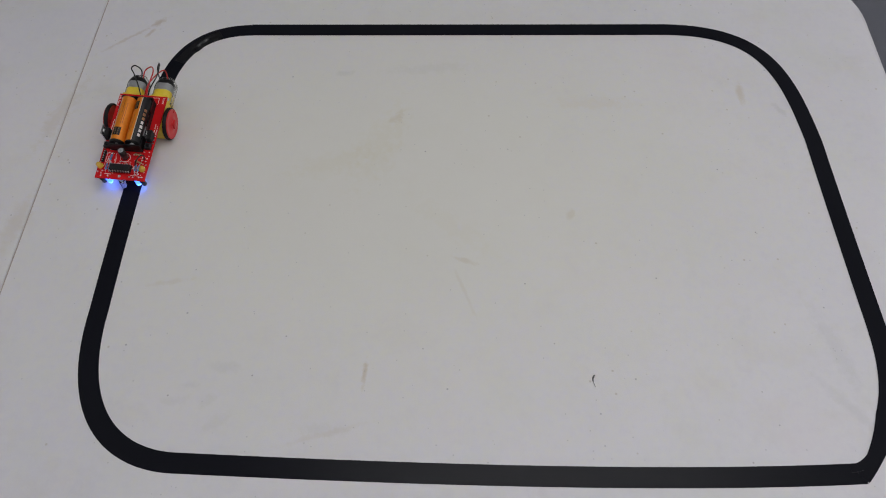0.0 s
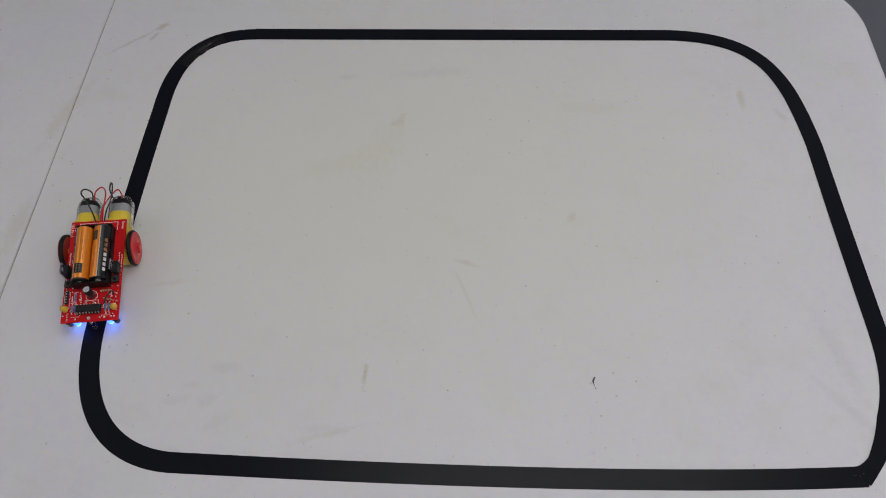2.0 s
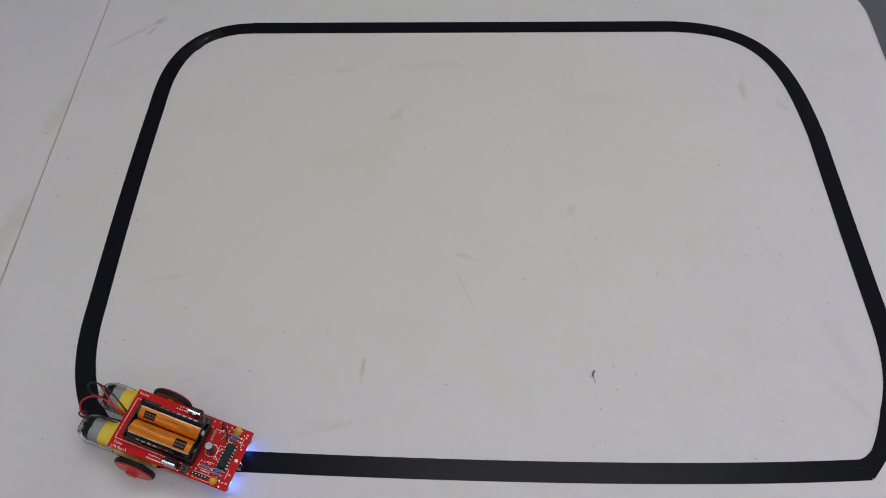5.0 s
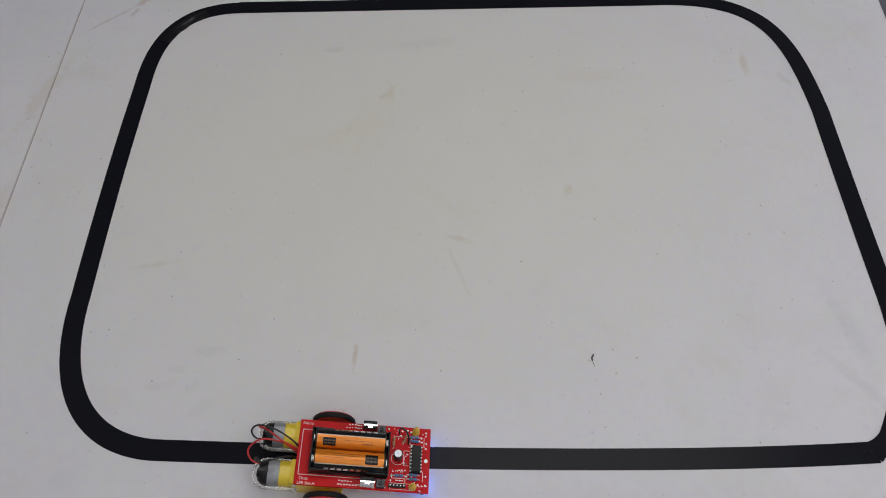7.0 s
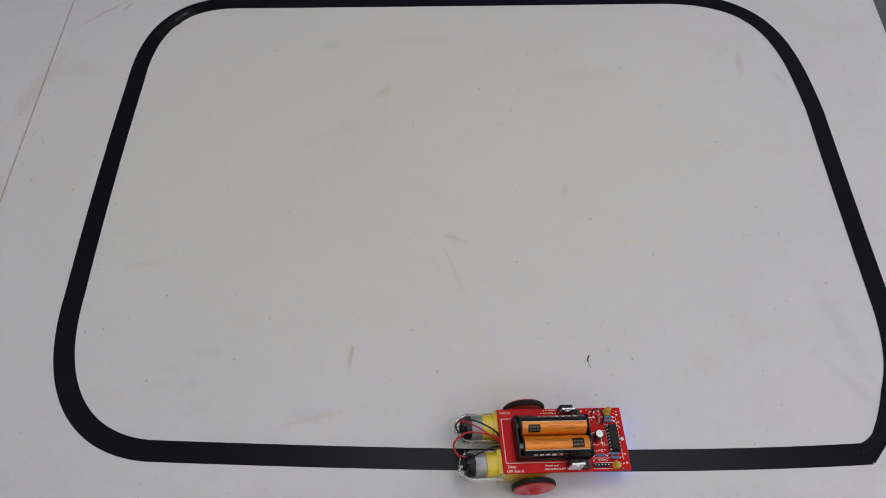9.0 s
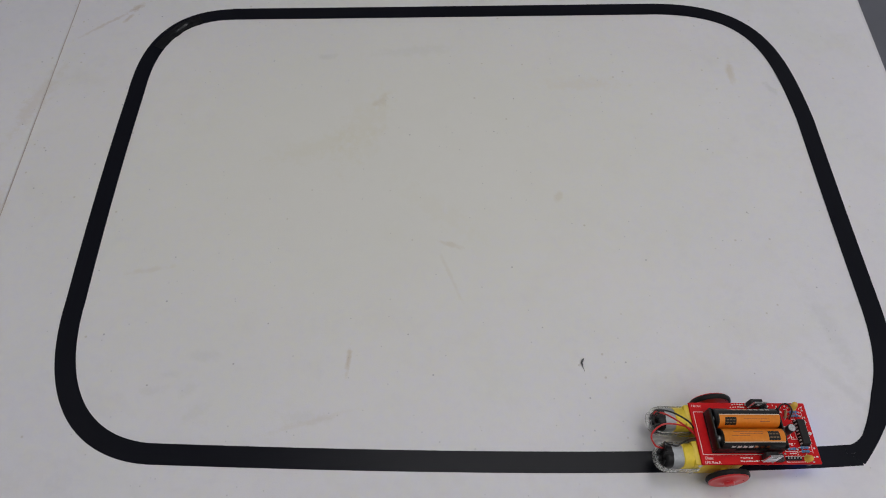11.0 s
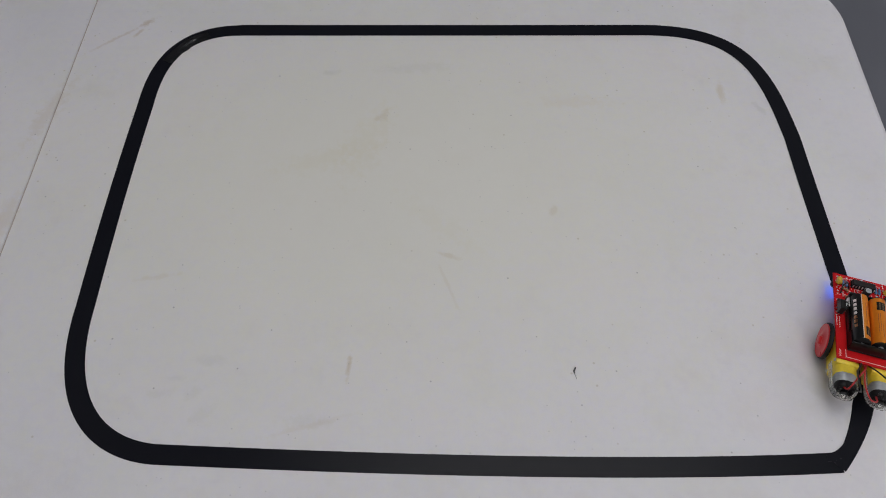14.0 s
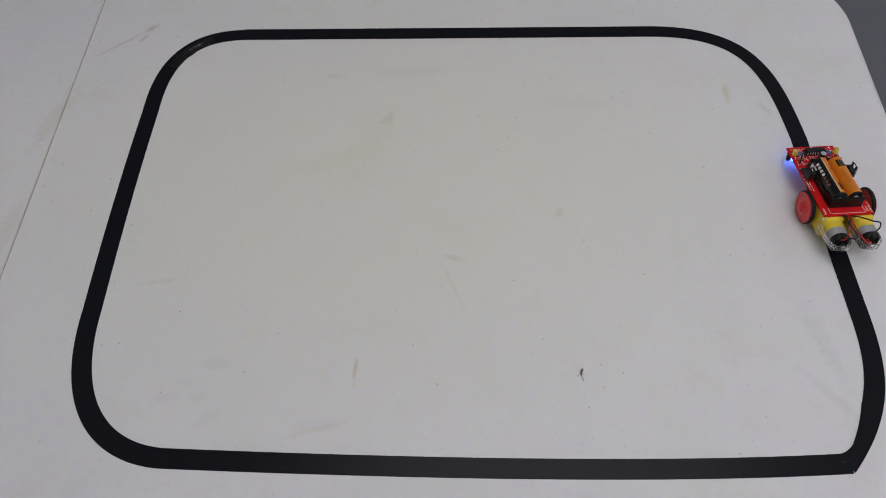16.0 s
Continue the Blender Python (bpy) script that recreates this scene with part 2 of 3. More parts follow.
def box(x0, x1, y0, y1, z0, z1, bevel=0.0, segments=2, bm=None):
    own = bmesh.new()
    made = bmesh.ops.create_cube(own, size=1.0)
    for v in made["verts"]:
        v.co = Vector(((x0 + x1) / 2 + v.co.x * (x1 - x0), (y0 + y1) / 2 + v.co.y * (y1 - y0), (z0 + z1) / 2 + v.co.z * (z1 - z0)))
    if bevel:
        bmesh.ops.bevel(own, geom=own.edges[:], offset=bevel, segments=segments, affect="EDGES", profile=0.5)
    return merge(bm, own)


def merge(bm, own):
    if bm is None:
        return own
    me = bpy.data.meshes.new("temporary")
    own.to_mesh(me)
    own.free()
    bm.from_mesh(me)
    bpy.data.meshes.remove(me)
    return bm


def lathe(profile, axis="z", n=32, bm=None, close=False):
    """Turns (radius, height) points round an axis."""
    own = bmesh.new()
    rings = []
    for r, h in profile:
        ring = []
        for i in range(1 if r < 1e-7 else n):
            a = 2 * math.pi * i / n
            c, s = r * math.cos(a), r * math.sin(a)
            ring.append(own.verts.new({"z": (c, s, h), "y": (c, h, s), "x": (h, c, s)}[axis]))
        rings.append(ring)
    pairs = list(zip(rings, rings[1:])) + ([(rings[-1], rings[0])] if close else [])
    for a, b in pairs:
        for i in range(n):
            j = (i + 1) % n
            if len(a) == 1 and len(b) == 1:
                continue
            if len(a) == 1:
                own.faces.new((a[0], b[i], b[j]))
            elif len(b) == 1:
                own.faces.new((a[i], b[0], a[j]))
            else:
                own.faces.new((a[i], b[i], b[j], a[j]))
    return merge(bm, own)


def smooth_line(points, steps=10):
    """A smooth line through a few points."""
    p = [Vector(q) for q in points]
    p = [p[0] * 2 - p[1]] + p + [p[-1] * 2 - p[-2]]
    out = []
    for a, b, c, d in zip(p, p[1:], p[2:], p[3:]):
        for i in range(steps):
            t = i / steps
            out.append(0.5 * ((2 * b) + (c - a) * t + (2 * a - 5 * b + 4 * c - d) * t * t + (3 * b - a - 3 * c + d) * t ** 3))
    return out + [p[-2]]


def tube(points, r, n=8, bm=None):
    own = bmesh.new()
    rings, side = [], None
    for i, q in enumerate(points):
        way = (points[min(i + 1, len(points) - 1)] - points[max(i - 1, 0)]).normalized()
        side = way.orthogonal() if side is None else side - way * side.dot(way)
        side.normalize()
        up = way.cross(side)
        rings.append([own.verts.new(q + r * (math.cos(2 * math.pi * k / n) * side + math.sin(2 * math.pi * k / n) * up)) for k in range(n)])
    for a, b in zip(rings, rings[1:]):
        for k in range(n):
            own.faces.new((a[k], b[k], b[(k + 1) % n], a[(k + 1) % n]))
    own.faces.new(rings[0][::-1])
    own.faces.new(rings[-1])
    return merge(bm, own)


def strip(line, width, thick, up=Vector((0, 0, 1)), bm=None, taper=0):
    """A flat band of some width along a line. taper: over how many of its last points one side is cut back."""
    own = bmesh.new()
    rows = []
    for i, q in enumerate(line):
        way = (line[min(i + 1, len(line) - 1)] - line[max(i - 1, 0)]).normalized()
        side = up.cross(way).normalized() * width / 2
        cut = 1.0 if i < len(line) - taper else 1.0 - 0.85 * (i - len(line) + taper + 1) / taper
        rows.append([own.verts.new(q + s + Vector((0, 0, h))) for s, h in ((side, 0), (side, thick), (-side * cut, thick), (-side * cut, 0))])
    for a, b in zip(rows, rows[1:]):
        for k in range(4):
            own.faces.new((a[k], b[k], b[(k + 1) % 4], a[(k + 1) % 4]))
    own.faces.new(rows[0])
    own.faces.new(rows[-1][::-1])
    return merge(bm, own)


def lettering(text, size, name, parent, m, material):
    data = bpy.data.curves.new(name, "FONT")
    data.body, data.size, data.extrude = text, size, 0.00004
    temp = new(name, data)
    bpy.context.view_layer.update()
    me = bpy.data.meshes.new_from_object(temp.evaluated_get(bpy.context.evaluated_depsgraph_get()))
    bpy.data.objects.remove(temp)
    me.materials.clear()
    me.materials.append(material)
    return part(name, me, material, parent, m=m)


# ---- the room ----
def room():
    half, thick = 4.2, 0.15
    tagged(part("floor", box(-half, half, -half, half, -0.1, 0), M["carpet"], smooth=False), "plain grey carpeted floor under the table", "floor", kind="structure")
    tagged(part("ceiling", box(-half, half, -half, half, CEILING, CEILING + 0.1), M["ceiling"], smooth=False), "plain white ceiling of the room", "ceiling", kind="structure")
    # Walls out of view, added to throw soft light back on the table.
    for name, b in (("wall_north", (-half, half, half, half + thick)), ("wall_south", (-half, half, -half - thick, -half)),
                    ("wall_east", (half, half + thick, -half, half)), ("wall_west", (-half - thick, -half, -half, half))):
        tagged(part(name, box(*b, 0, CEILING), M["wall"], smooth=False), "plain light wall, out of view, added to bounce light", "wall", kind="structure")


def ceiling_light():
    top = new("ceiling_light")
    frame_bm = None
    for b in ((-0.61, 0.61, -0.31, -0.285), (-0.61, 0.61, 0.285, 0.31), (-0.61, -0.585, -0.285, 0.285), (0.585, 0.61, -0.285, 0.285)):
        frame_bm = box(*b, -0.03, 0, 0.002, 1, frame_bm)
    part("frame", frame_bm, M["white_metal"], top)
    part("diffuser", box(-0.585, 0.585, -0.285, 0.285, -0.02, -0.005), M["diffuser"], top, "glowing white diffuser panel")
    return tagged(top, "white glowing ceiling panel, out of view, all but one added as fill", "ceiling light", "ceiling lights")


# ---- the folding table ----
def half_top(x0, x1, y0, y1, radius, thick, seam_side):
    """One half of the table top, rounded at its two outer corners, with a rolled upper edge."""
    corner = []
    out = 1 if seam_side < 0 else -1
    xs, xo = (x0, x1) if out > 0 else (x1, x0)
    corner.append((xs, y0))
    for k in range(13):
        a = -math.pi / 2 + math.pi / 2 * k / 12
        corner.append((xo - out * radius + out * radius * math.cos(a), y0 + radius + radius * math.sin(a)))
    for k in range(13):
        a = math.pi / 2 * k / 12
        corner.append((xo - out * radius + out * radius * math.cos(a), y1 - radius + radius * math.sin(a)))
    corner.append((xs, y1))
    bm = bmesh.new()
    rows = []
    cx, cy = (x0 + x1) / 2, (y0 + y1) / 2
    for inset, z in ((0.012, -thick), (0.0, -thick + 0.010), (0.0, -0.009), (0.0012, -0.0045), (0.0045, -0.0012), (0.009, 0.0)):
        ring = []
        for x, y in corner:
            ix = 0.0006 if x == xs and z > -0.002 else 0.0 if x == xs else inset
            fx = (x - cx) / ((x1 - x0) / 2)
            fy = (y - cy) / ((y1 - y0) / 2)
            ring.append(bm.verts.new((x - ix * (1 if fx > 0 else -1) * min(1, abs(fx) ** 6), y - inset * (1 if fy > 0 else -1) * min(1, abs(fy) ** 6), z)))
        rows.append(ring)
    count = len(corner)
    for a, b in zip(rows, rows[1:]):
        for k in range(count):
            bm.faces.new((a[k], a[(k + 1) % count], b[(k + 1) % count], b[k]))
    bm.faces.new(rows[0][::-1])
    bm.faces.new(rows[-1])
    return bm


def folding_table():
    top = new("folding_table")
    top.matrix_basis = pose(-0.3751, 0.1500, TOP, 0, 0, -1.91)
    y0, y1, half, gap = -0.501, 0.261, 0.8790, 0.0003
    part("table_half", half_top(gap, half, y0, y1, 0.082, 0.045, -1), M["table"], top)
    part("table_half", half_top(-half, -gap, y0, y1, 0.100, 0.045, 1), M["table"], top)
    # brown strip that shows as a thin line through the gap
    part("hinge_strip", box(-0.012, 0.012, y0 + 0.02, y1 - 0.02, -0.016, -0.0012), M["seam"], top, "dull brown hinge strip in the fold")
    for x in (-0.72, 0.72):
        for y in (y0 + 0.10, y1 - 0.10):
            part("leg", tube([Vector((x, y, -0.045)), Vector((x, y, -TOP + 0.012))], 0.0127, 16), M["leg"], top, "grey steel tube leg")
            part("foot", box(x - 0.017, x + 0.017, y - 0.017, y + 0.017, -TOP, -TOP + 0.03, 0.004), M["matt_black"], top, "black plastic foot cap")
        part("cross_bar", tube([Vector((x, y0 + 0.10, -0.32)), Vector((x, y1 - 0.10, -0.32))], 0.009, 12), M["leg"], top)
    return tagged(top, "white plastic folding table, stained, with centre fold", "table")


# ---- the black tape track ----
TAPE, WIDER = 0.0169, 0.0174


def curve_line(p0, p1, p2, p3, steps=26):
    p0, p1, p2, p3 = (Vector((*p, TOP)) for p in (p0, p1, p2, p3))
    return [(1 - t) ** 3 * p0 + 3 * t * (1 - t) ** 2 * p1 + 3 * t * t * (1 - t) * p2 + t ** 3 * p3 for t in (i / steps for i in range(steps + 1))]


def bow_line(p0, mid, p1, steps=24):
    """A nearly straight run that bows through a middle point."""
    a, m, b = (Vector((*p, TOP)) for p in (p0, mid, p1))
    c = 2 * m - (a + b) / 2
    return [(1 - t) ** 2 * a + 2 * t * (1 - t) * c + t * t * b for t in (i / steps for i in range(steps + 1))]


def wrinkled_patch():
    """A short piece pressed round the bend: its inner edge is puckered and a fold stands up along it."""
    line = smooth_line([(-0.2712, 0.2225, TOP), (-0.2610, 0.2405, TOP), (-0.2485, 0.2555, TOP), (-0.2310, 0.2668, TOP)], 12)
    across = 10
    bm = bmesh.new()
    rows = []
    for i, q in enumerate(line):
        t = i / (len(line) - 1)
        way = (line[min(i + 1, len(line) - 1)] - line[max(i - 1, 0)]).normalized()
        inner = way.cross(Vector((0, 0, 1))).normalized()
        lump = 0.0058 + 0.0007 * math.sin(17 * t) * math.sin(math.pi * t) + 0.0006 * math.sin(math.pi * t)
        row = []
        for k in range(across + 1):
            f = k / across
            side = -0.0062 + f * (lump + 0.0062)
            fold = 0.0016 * math.exp(-((side - 0.0002 + 0.004 * (t - 0.6)) / 0.0016) ** 2) * max(0.0, math.sin(math.pi * min(1, max(0, (t - 0.30) / 0.62)))) ** 1.5
            pucker = 0.0007 * max(0.0, math.sin(23 * t + 1.0)) * f ** 4
            row.append(bm.verts.new(q + inner * side + Vector((0, 0, 0.00062 + fold + pucker))))
        rows.append(row)
    for a, b in zip(rows, rows[1:]):
        for k in range(across):
            bm.faces.new((a[k], a[k + 1], b[k + 1], b[k]))
    edge = [e for e in bm.edges if e.is_boundary]
    low = bmesh.ops.extrude_edge_only(bm, edges=edge)["geom"]
    for v in low:
        if isinstance(v, bmesh.types.BMVert):
            v.co.z = TOP + 0.0003
    return bm


def track():
    bottom = bow_line((0.3475, -0.2316), (0.1142, -0.2330), (-0.2050, -0.2201))
    left = curve_line((-0.2050, -0.2201), (-0.2500, -0.2161), (-0.2954, -0.1831), (-0.2906, -0.0832))
    rise = bow_line((-0.2906, -0.0832), (-0.2882, 0.0393), (-0.2831, 0.1547))
    turn = curve_line((-0.2831, 0.1547), (-0.2818, 0.1842), (-0.2844, 0.2732), (-0.1959, 0.2743))
    first = bottom + left[1:] + rise[1:] + turn[1:]
    tagged(part("tape_strip", strip(first, TAPE, 0.00025), M["tape"], smooth=False), "black vinyl tape stuck on the white table top", "tape", "tape track")
    top_run = bow_line((-0.1985, 0.2744), (0.0303, 0.2761), (0.2694, 0.2782))
    right = curve_line((0.2694, 0.2782), (0.3821, 0.2762), (0.3912, 0.2093), (0.3966, 0.1137))
    down = bow_line((0.3966, 0.1137), (0.3961, 0.0093), (0.3964, -0.0913))
    end = curve_line((0.3964, -0.0913), (0.3972, -0.1481), (0.3907, -0.1844), (0.3428, -0.2333))
    second = top_run + right[1:] + down[1:] + end[1:]
    lifted = [q + Vector((0, 0, 0.00025)) for q in second]
    tagged(part("tape_strip", strip(lifted, WIDER, 0.00025, taper=9), M["tape"], smooth=False), "black vinyl tape strip overlapping at the joined corners", "tape", "tape track")
    # short pieces stuck over the two joins
    corner = bow_line((0.3370, -0.2275), (0.3478, -0.2248), (0.3585, -0.2160), 8)
    tagged(part("tape_patch", strip([q + Vector((0, 0, 0.0005)) for q in corner], 0.0068, 0.00025), M["tape"], smooth=False), "short black tape patch over the sharp corner", "tape", "tape track")
    tagged(part("tape_patch", wrinkled_patch(), M["patch"], smooth=True), "short wrinkled black tape patch over the bend", "tape", "tape track")


room()
lamp_thing = ceiling_light()
lamp_thing.matrix_basis = pose(*PANELS[0][:2], CEILING)
# housings for the added fill panels
for spot in PANELS[1:]:
    copy_thing(lamp_thing, pose(*spot[:2], CEILING))
folding_table()
track()


def curl():
    bm = tube(smooth_line([(0.0008, 0.0040, 0.0007), (-0.0004, 0.0015, 0.0010), (-0.0002, -0.0010, 0.0008)], 5), 0.0006, 7)
    tube(smooth_line([(0.0014, 0.0046, 0.0006), (0.0002, 0.0020, 0.0010), (-0.0008, 0.0006, 0.0007)], 5), 0.0006, 6, bm)
    tube(smooth_line([(-0.0002, -0.0008, 0.0007), (0.0004, -0.0034, 0.0004), (0.0014, -0.0062, 0.0002)], 5), 0.0002, 5, bm)
    ob = part("lint", bm, M["debris"])
    ob.matrix_basis = pose(0.1393, -0.1511, TOP)
    return tagged(ob, "small dark curl of lint lying on the table", "lint")


curl()

# ---- the line-following robot car ----
LONG, WIDE, TILT, AXLE_X, RADIUS = 0.0967, 0.0483, 8.43, -0.0258, 0.0163
AXLE_Y = {1: 0.0308, -1: 0.0325}
BOARD = pose(0, 0, 0.02444, 0, TILT, 0)


def at(u, v, w=0.0, rx=0, ry=0, rz=0):
    """A pose on the tilted board: forward, left and up in millimetres."""
    return BOARD @ pose(u / 1000, v / 1000, w / 1000, rx, ry, rz)


def on(u, v, w=0.0, rx=0, ry=0, rz=0):
    return pose(u / 1000, v / 1000, w / 1000, rx, ry, rz)


def circuit_board(car):
    board = part("circuit_board", box(-LONG / 2, LONG / 2, -WIDE / 2, WIDE / 2, -0.0016, 0, 0.0003, 1), M["board"], car, "glossy red circuit board", BOARD)

    def line(u0, v0, u1, v1, w=0.45):
        a, b = Vector((u0, v0, 0)) / 1000, Vector((u1, v1, 0)) / 1000
        part("silk_line", strip([a, b], w / 1000, 0.00006), M["silk"], board, smooth=False)

    line(-45.9, 16.6, -45.9, -16.6)
    line(-45.9, 16.6, -38, 16.6)
    line(-45.9, -16.6, 17, -16.9)
    line(17, -16.9, 17, -12)
    for u0, v0, u1, v1 in ((29, 6, 33.5, 6), (33.5, 6, 33.5, -5), (33.5, -5, 29, -5), (29, -5, 29, 6),
                           (20, -18.2, 35, -18.2), (35, -18.2, 35, -22.6), (35, -22.6, 20, -22.6), (20, -22.6, 20, -18.2),
                           (21, -11.4, 21, -14.6), (21, -14.6, 31, -14.6), (43.5, 10, 43.5, 17), (43.5, -9, 43.5, -16)):
        line(u0, v0, u1, v1, 0.35)
    arc = [Vector((24.7 + 4.8 * math.cos(a), 4.8 * math.sin(a), 0)) / 1000 for a in (2 * math.pi * k / 24 for k in range(25))]
    part("silk_ring", strip(arc, 0.0004, 0.00006), M["silk"], board, smooth=False)
    lettering("Name:", 0.0030, "print", board, on(-46.5, 20.4, 0.05), M["silk"])
    lettering("Date:", 0.0030, "print", board, on(-45.0, -20.2, 0.05), M["silk"])
    lettering("LFR Rev.A", 0.0030, "print", board, on(-46.0, -23.6, 0.05), M["silk"])
    # small print too fine to read
    rng = random.Random(4)
    for u, v, n in ((-15, 20.2, 6), (-13, 22.4, 5), (-17, -19.6, 5), (-17.5, -22.2, 7), (-5, -21.8, 3), (24, -24 + 7.6, 3), (25.5, -9.0, 3), (33.5, 10.5, 2), (22, 16, 3), (43, -19.5, 2)):
        for k in range(n):
            w = rng.uniform(0.9, 1.9)
            part("print_mark", box(0, w / 1000, 0, 0.0008, 0, 0.00006), M["silk"], board, m=on(u + k * 2.1, v + rng.uniform(-0.2, 0.2), 0.02), smooth=False)
    for k in range(46):
        u, v = rng.uniform(19, 46), rng.choice((rng.uniform(8, 22), rng.uniform(-22, -7), rng.uniform(-6, 8)))
        w, d = rng.choice(((0.0012, 0.0004), (0.0004, 0.0012), (0.0008, 0.0008)))
        part("print_mark", box(0, w, 0, d, 0, 0.00006), M["silk"], board, m=on(u, v, 0.02), smooth=False)
    dot = mesh_of("solder_joint", lathe([(0, 0.0006), (0.0006, 0.0004), (0.0009, 0), (0, 0)], n=8), M["solder"])
    for u, v in ((44.8, 18.2), (44.8, 20.6), (45.6, -18.6), (45.6, -12), (45.2, 12.4), (45.0, 8.6), (33.5, 20.5), (31, 21.5), (27, 20.8), (24, 21.2), (28, 12.4), (32.5, 12.0), (26, 17.2),
                 (36, 9.4), (35.4, -12.4), (35.2, -8.6), (36.4, -22.4), (40.2, -18.4), (41.8, -22.6), (21.4, -19.2), (20.2, -16.2), (31.5, -13.0), (20.6, -13.0), (29.4, -3.2), (31.4, 3.6),
                 (16.8, 21.6), (16.8, 16.8), (16.4, -21.8), (8.2, -22.4), (2.4, 22.6), (-1.6, 22.8), (6.4, 22.4), (41.6, 16.4), (36.2, 16.2), (41.8, 13.4), (36.3, 13.4)):
        part("solder_joint", dot, None, board, m=on(u, v))
    part("screw", lathe([(0, 0.0004), (0.0005, 0.0004), (0.0006, 0.0008), (0.0013, 0.0007), (0.0014, 0), (0, 0)], n=16), M["bright"], board, "bright steel screw head", on(45.4, -0.6))
    return board


def battery_holder(car):
    bm = box(-0.0282, 0.0282, -0.0157, 0.0157, 0, 0.0018, 0.0004, 1)
    for s in (-1, 1):
        box(s * 0.0282 - (0.0014 if s > 0 else 0), s * 0.0282 + (0.0014 if s < 0 else 0), -0.0157, 0.0157, 0.0018, 0.0120, 0.0006, 2, bm)
        for u0, u1, h in ((-0.0268, 0.0268, 0.0062), (-0.0268, -0.013, 0.0098), (0.013, 0.0268, 0.0098)):
            box(u0, u1, s * 0.0157 - (0.0012 if s > 0 else 0), s * 0.0157 + (0.0012 if s < 0 else 0), 0.0018, h, 0.0003, 1, bm)
    box(-0.0268, 0.0268, -0.0006, 0.0006, 0.0018, 0.0055, 0.0002, 1, bm)
    holder = part("battery_holder", bm, M["black"], car, "black plastic holder for two cells", at(-10.5, 0, 0.1))
    for s in (-1, 1):
        for v in (-7.5, 7.5):
            part("contact", box(-0.0004, 0.0004, -0.0022, 0.0022, -0.003, 0.0016, 0.0002, 1), M["bright"], holder, "bright metal contact", on(s * 26.6, v, 9.0))
    return holder


def battery(car, v, flip, wrap, label):
    R = 0.0071
    m = at(-10.5, v, 9.4, rz=180 if flip else 0)
    body = part("battery", lathe([(0, -0.0258), (0.0062, -0.0258), (R, -0.0252), (R, 0.0244), (0.0063, 0.0250), (0, 0.0250)], "x", 40), wrap, car, label, m)
    part("terminal", lathe([(0, 0.0264), (0.0020, 0.0264), (0.0023, 0.0261), (0.0023, 0.0248), (0, 0.0248)], "x", 20), M["bright"], body, "bright metal tip")
    part("terminal", lathe([(0, -0.0265), (0.0012, -0.0265), (0.0016, -0.0260), (0.0020, -0.0256), (0, -0.0256)], "x", 20), M["bright"], body, "bright metal base and spring")
    return body


def wrapped_patch(body, x0, x1, a0, a1, material, name, lift=0.00006):
    """A printed patch bent round the cell."""
    R = 0.0071 + lift
    bm = bmesh.new()
    rows = [[bm.verts.new((x, R * math.cos(a), R * math.sin(a))) for x in (x0, x1)] for a in (a0 + (a1 - a0) * k / 8 for k in range(9))]
    for a, b in zip(rows, rows[1:]):
        bm.faces.new((a[0], a[1], b[1], b[0]))
    part(name, bm, material, body)


def capacitor(car):
    cap = part("capacitor", lathe([(0, 0), (0.0031, 0), (0.0031, 0.0006), (0.0028, 0.0011), (0.0031, 0.0016), (0.00325, 0.0118), (0.0029, 0.0124), (0, 0.0124)], n=28), M["sleeve"], car,
               "small black upright capacitor", at(24.7, 0.3, 0, 3, -4))
    part("cap_top", lathe([(0, 0.01255), (0.0025, 0.01255), (0.0028, 0.0123), (0, 0.0122)], n=24), M["can"], cap, "silver capacitor top")
    cross = box(-0.0019, 0.0019, -0.00008, 0.00008, 0.01256, 0.01262)
    box(-0.00008, 0.00008, -0.0019, 0.0019, 0.01256, 0.01262, bm=cross)
    part("vent_score", cross, M["leg"], cap)


def chip(car):
    body = part("chip", box(-0.0032, 0.0032, -0.0098, 0.0098, 0.0012, 0.0046, 0.0004, 1), M["matt_black"], car, "black sixteen-pin chip in a socket", at(37.8, -0.6, 0.8))
    part("socket", box(-0.0042, 0.0042, -0.0102, 0.0102, 0, 0.0013, 0.0002, 1), M["black"], body)
    pin = mesh_of("pin", box(-0.0006, 0.0006, -0.00035, 0.00035, 0, 0.0026, 0.00015, 1), M["bright"])
    for k in range(8):
        for s in (-1, 1):
            part("pin", pin, None, body, m=on(s * 3.75, -8.9 + 2.54 * k, 0.9))
    part("notch", lathe([(0, 0.0001), (0.0009, 0.0001), (0.0009, 0), (0, 0)], n=12), M["black"], body, m=on(0, 8.4, 4.6))


def resistor(car, u, v, turn, material, label=""):
    bm = lathe([(0, -0.0031), (0.0009, -0.0030), (0.00120, -0.0024), (0.00112, -0.0017), (0.00092, -0.0013), (0.00092, 0.0013), (0.00112, 0.0017), (0.00120, 0.0024), (0.0009, 0.0030), (0, 0.0031)], "x", 14)
    body = part("resistor", bm, material, car, label, at(u, v, 1.5, 0, 0, turn))
    lead = tube(smooth_line([(-0.0046, 0, -0.0014), (-0.0045, 0, 0), (-0.003, 0, 0)], 3), 0.00026, 6)
    tube(smooth_line([(0.0046, 0, -0.0014), (0.0045, 0, 0), (0.003, 0, 0)], 3), 0.00026, 6, lead)
    part("lead", lead, M["bright"], body)
    for x in (-2.1, -0.6, 0.5, 2.1):
        r = 0.00124 if abs(x) > 1.5 else 0.00097
        part("band", lathe([(r, -0.0002), (r, 0.0002)], "x", 12), M["band"], body, m=on(x, 0))


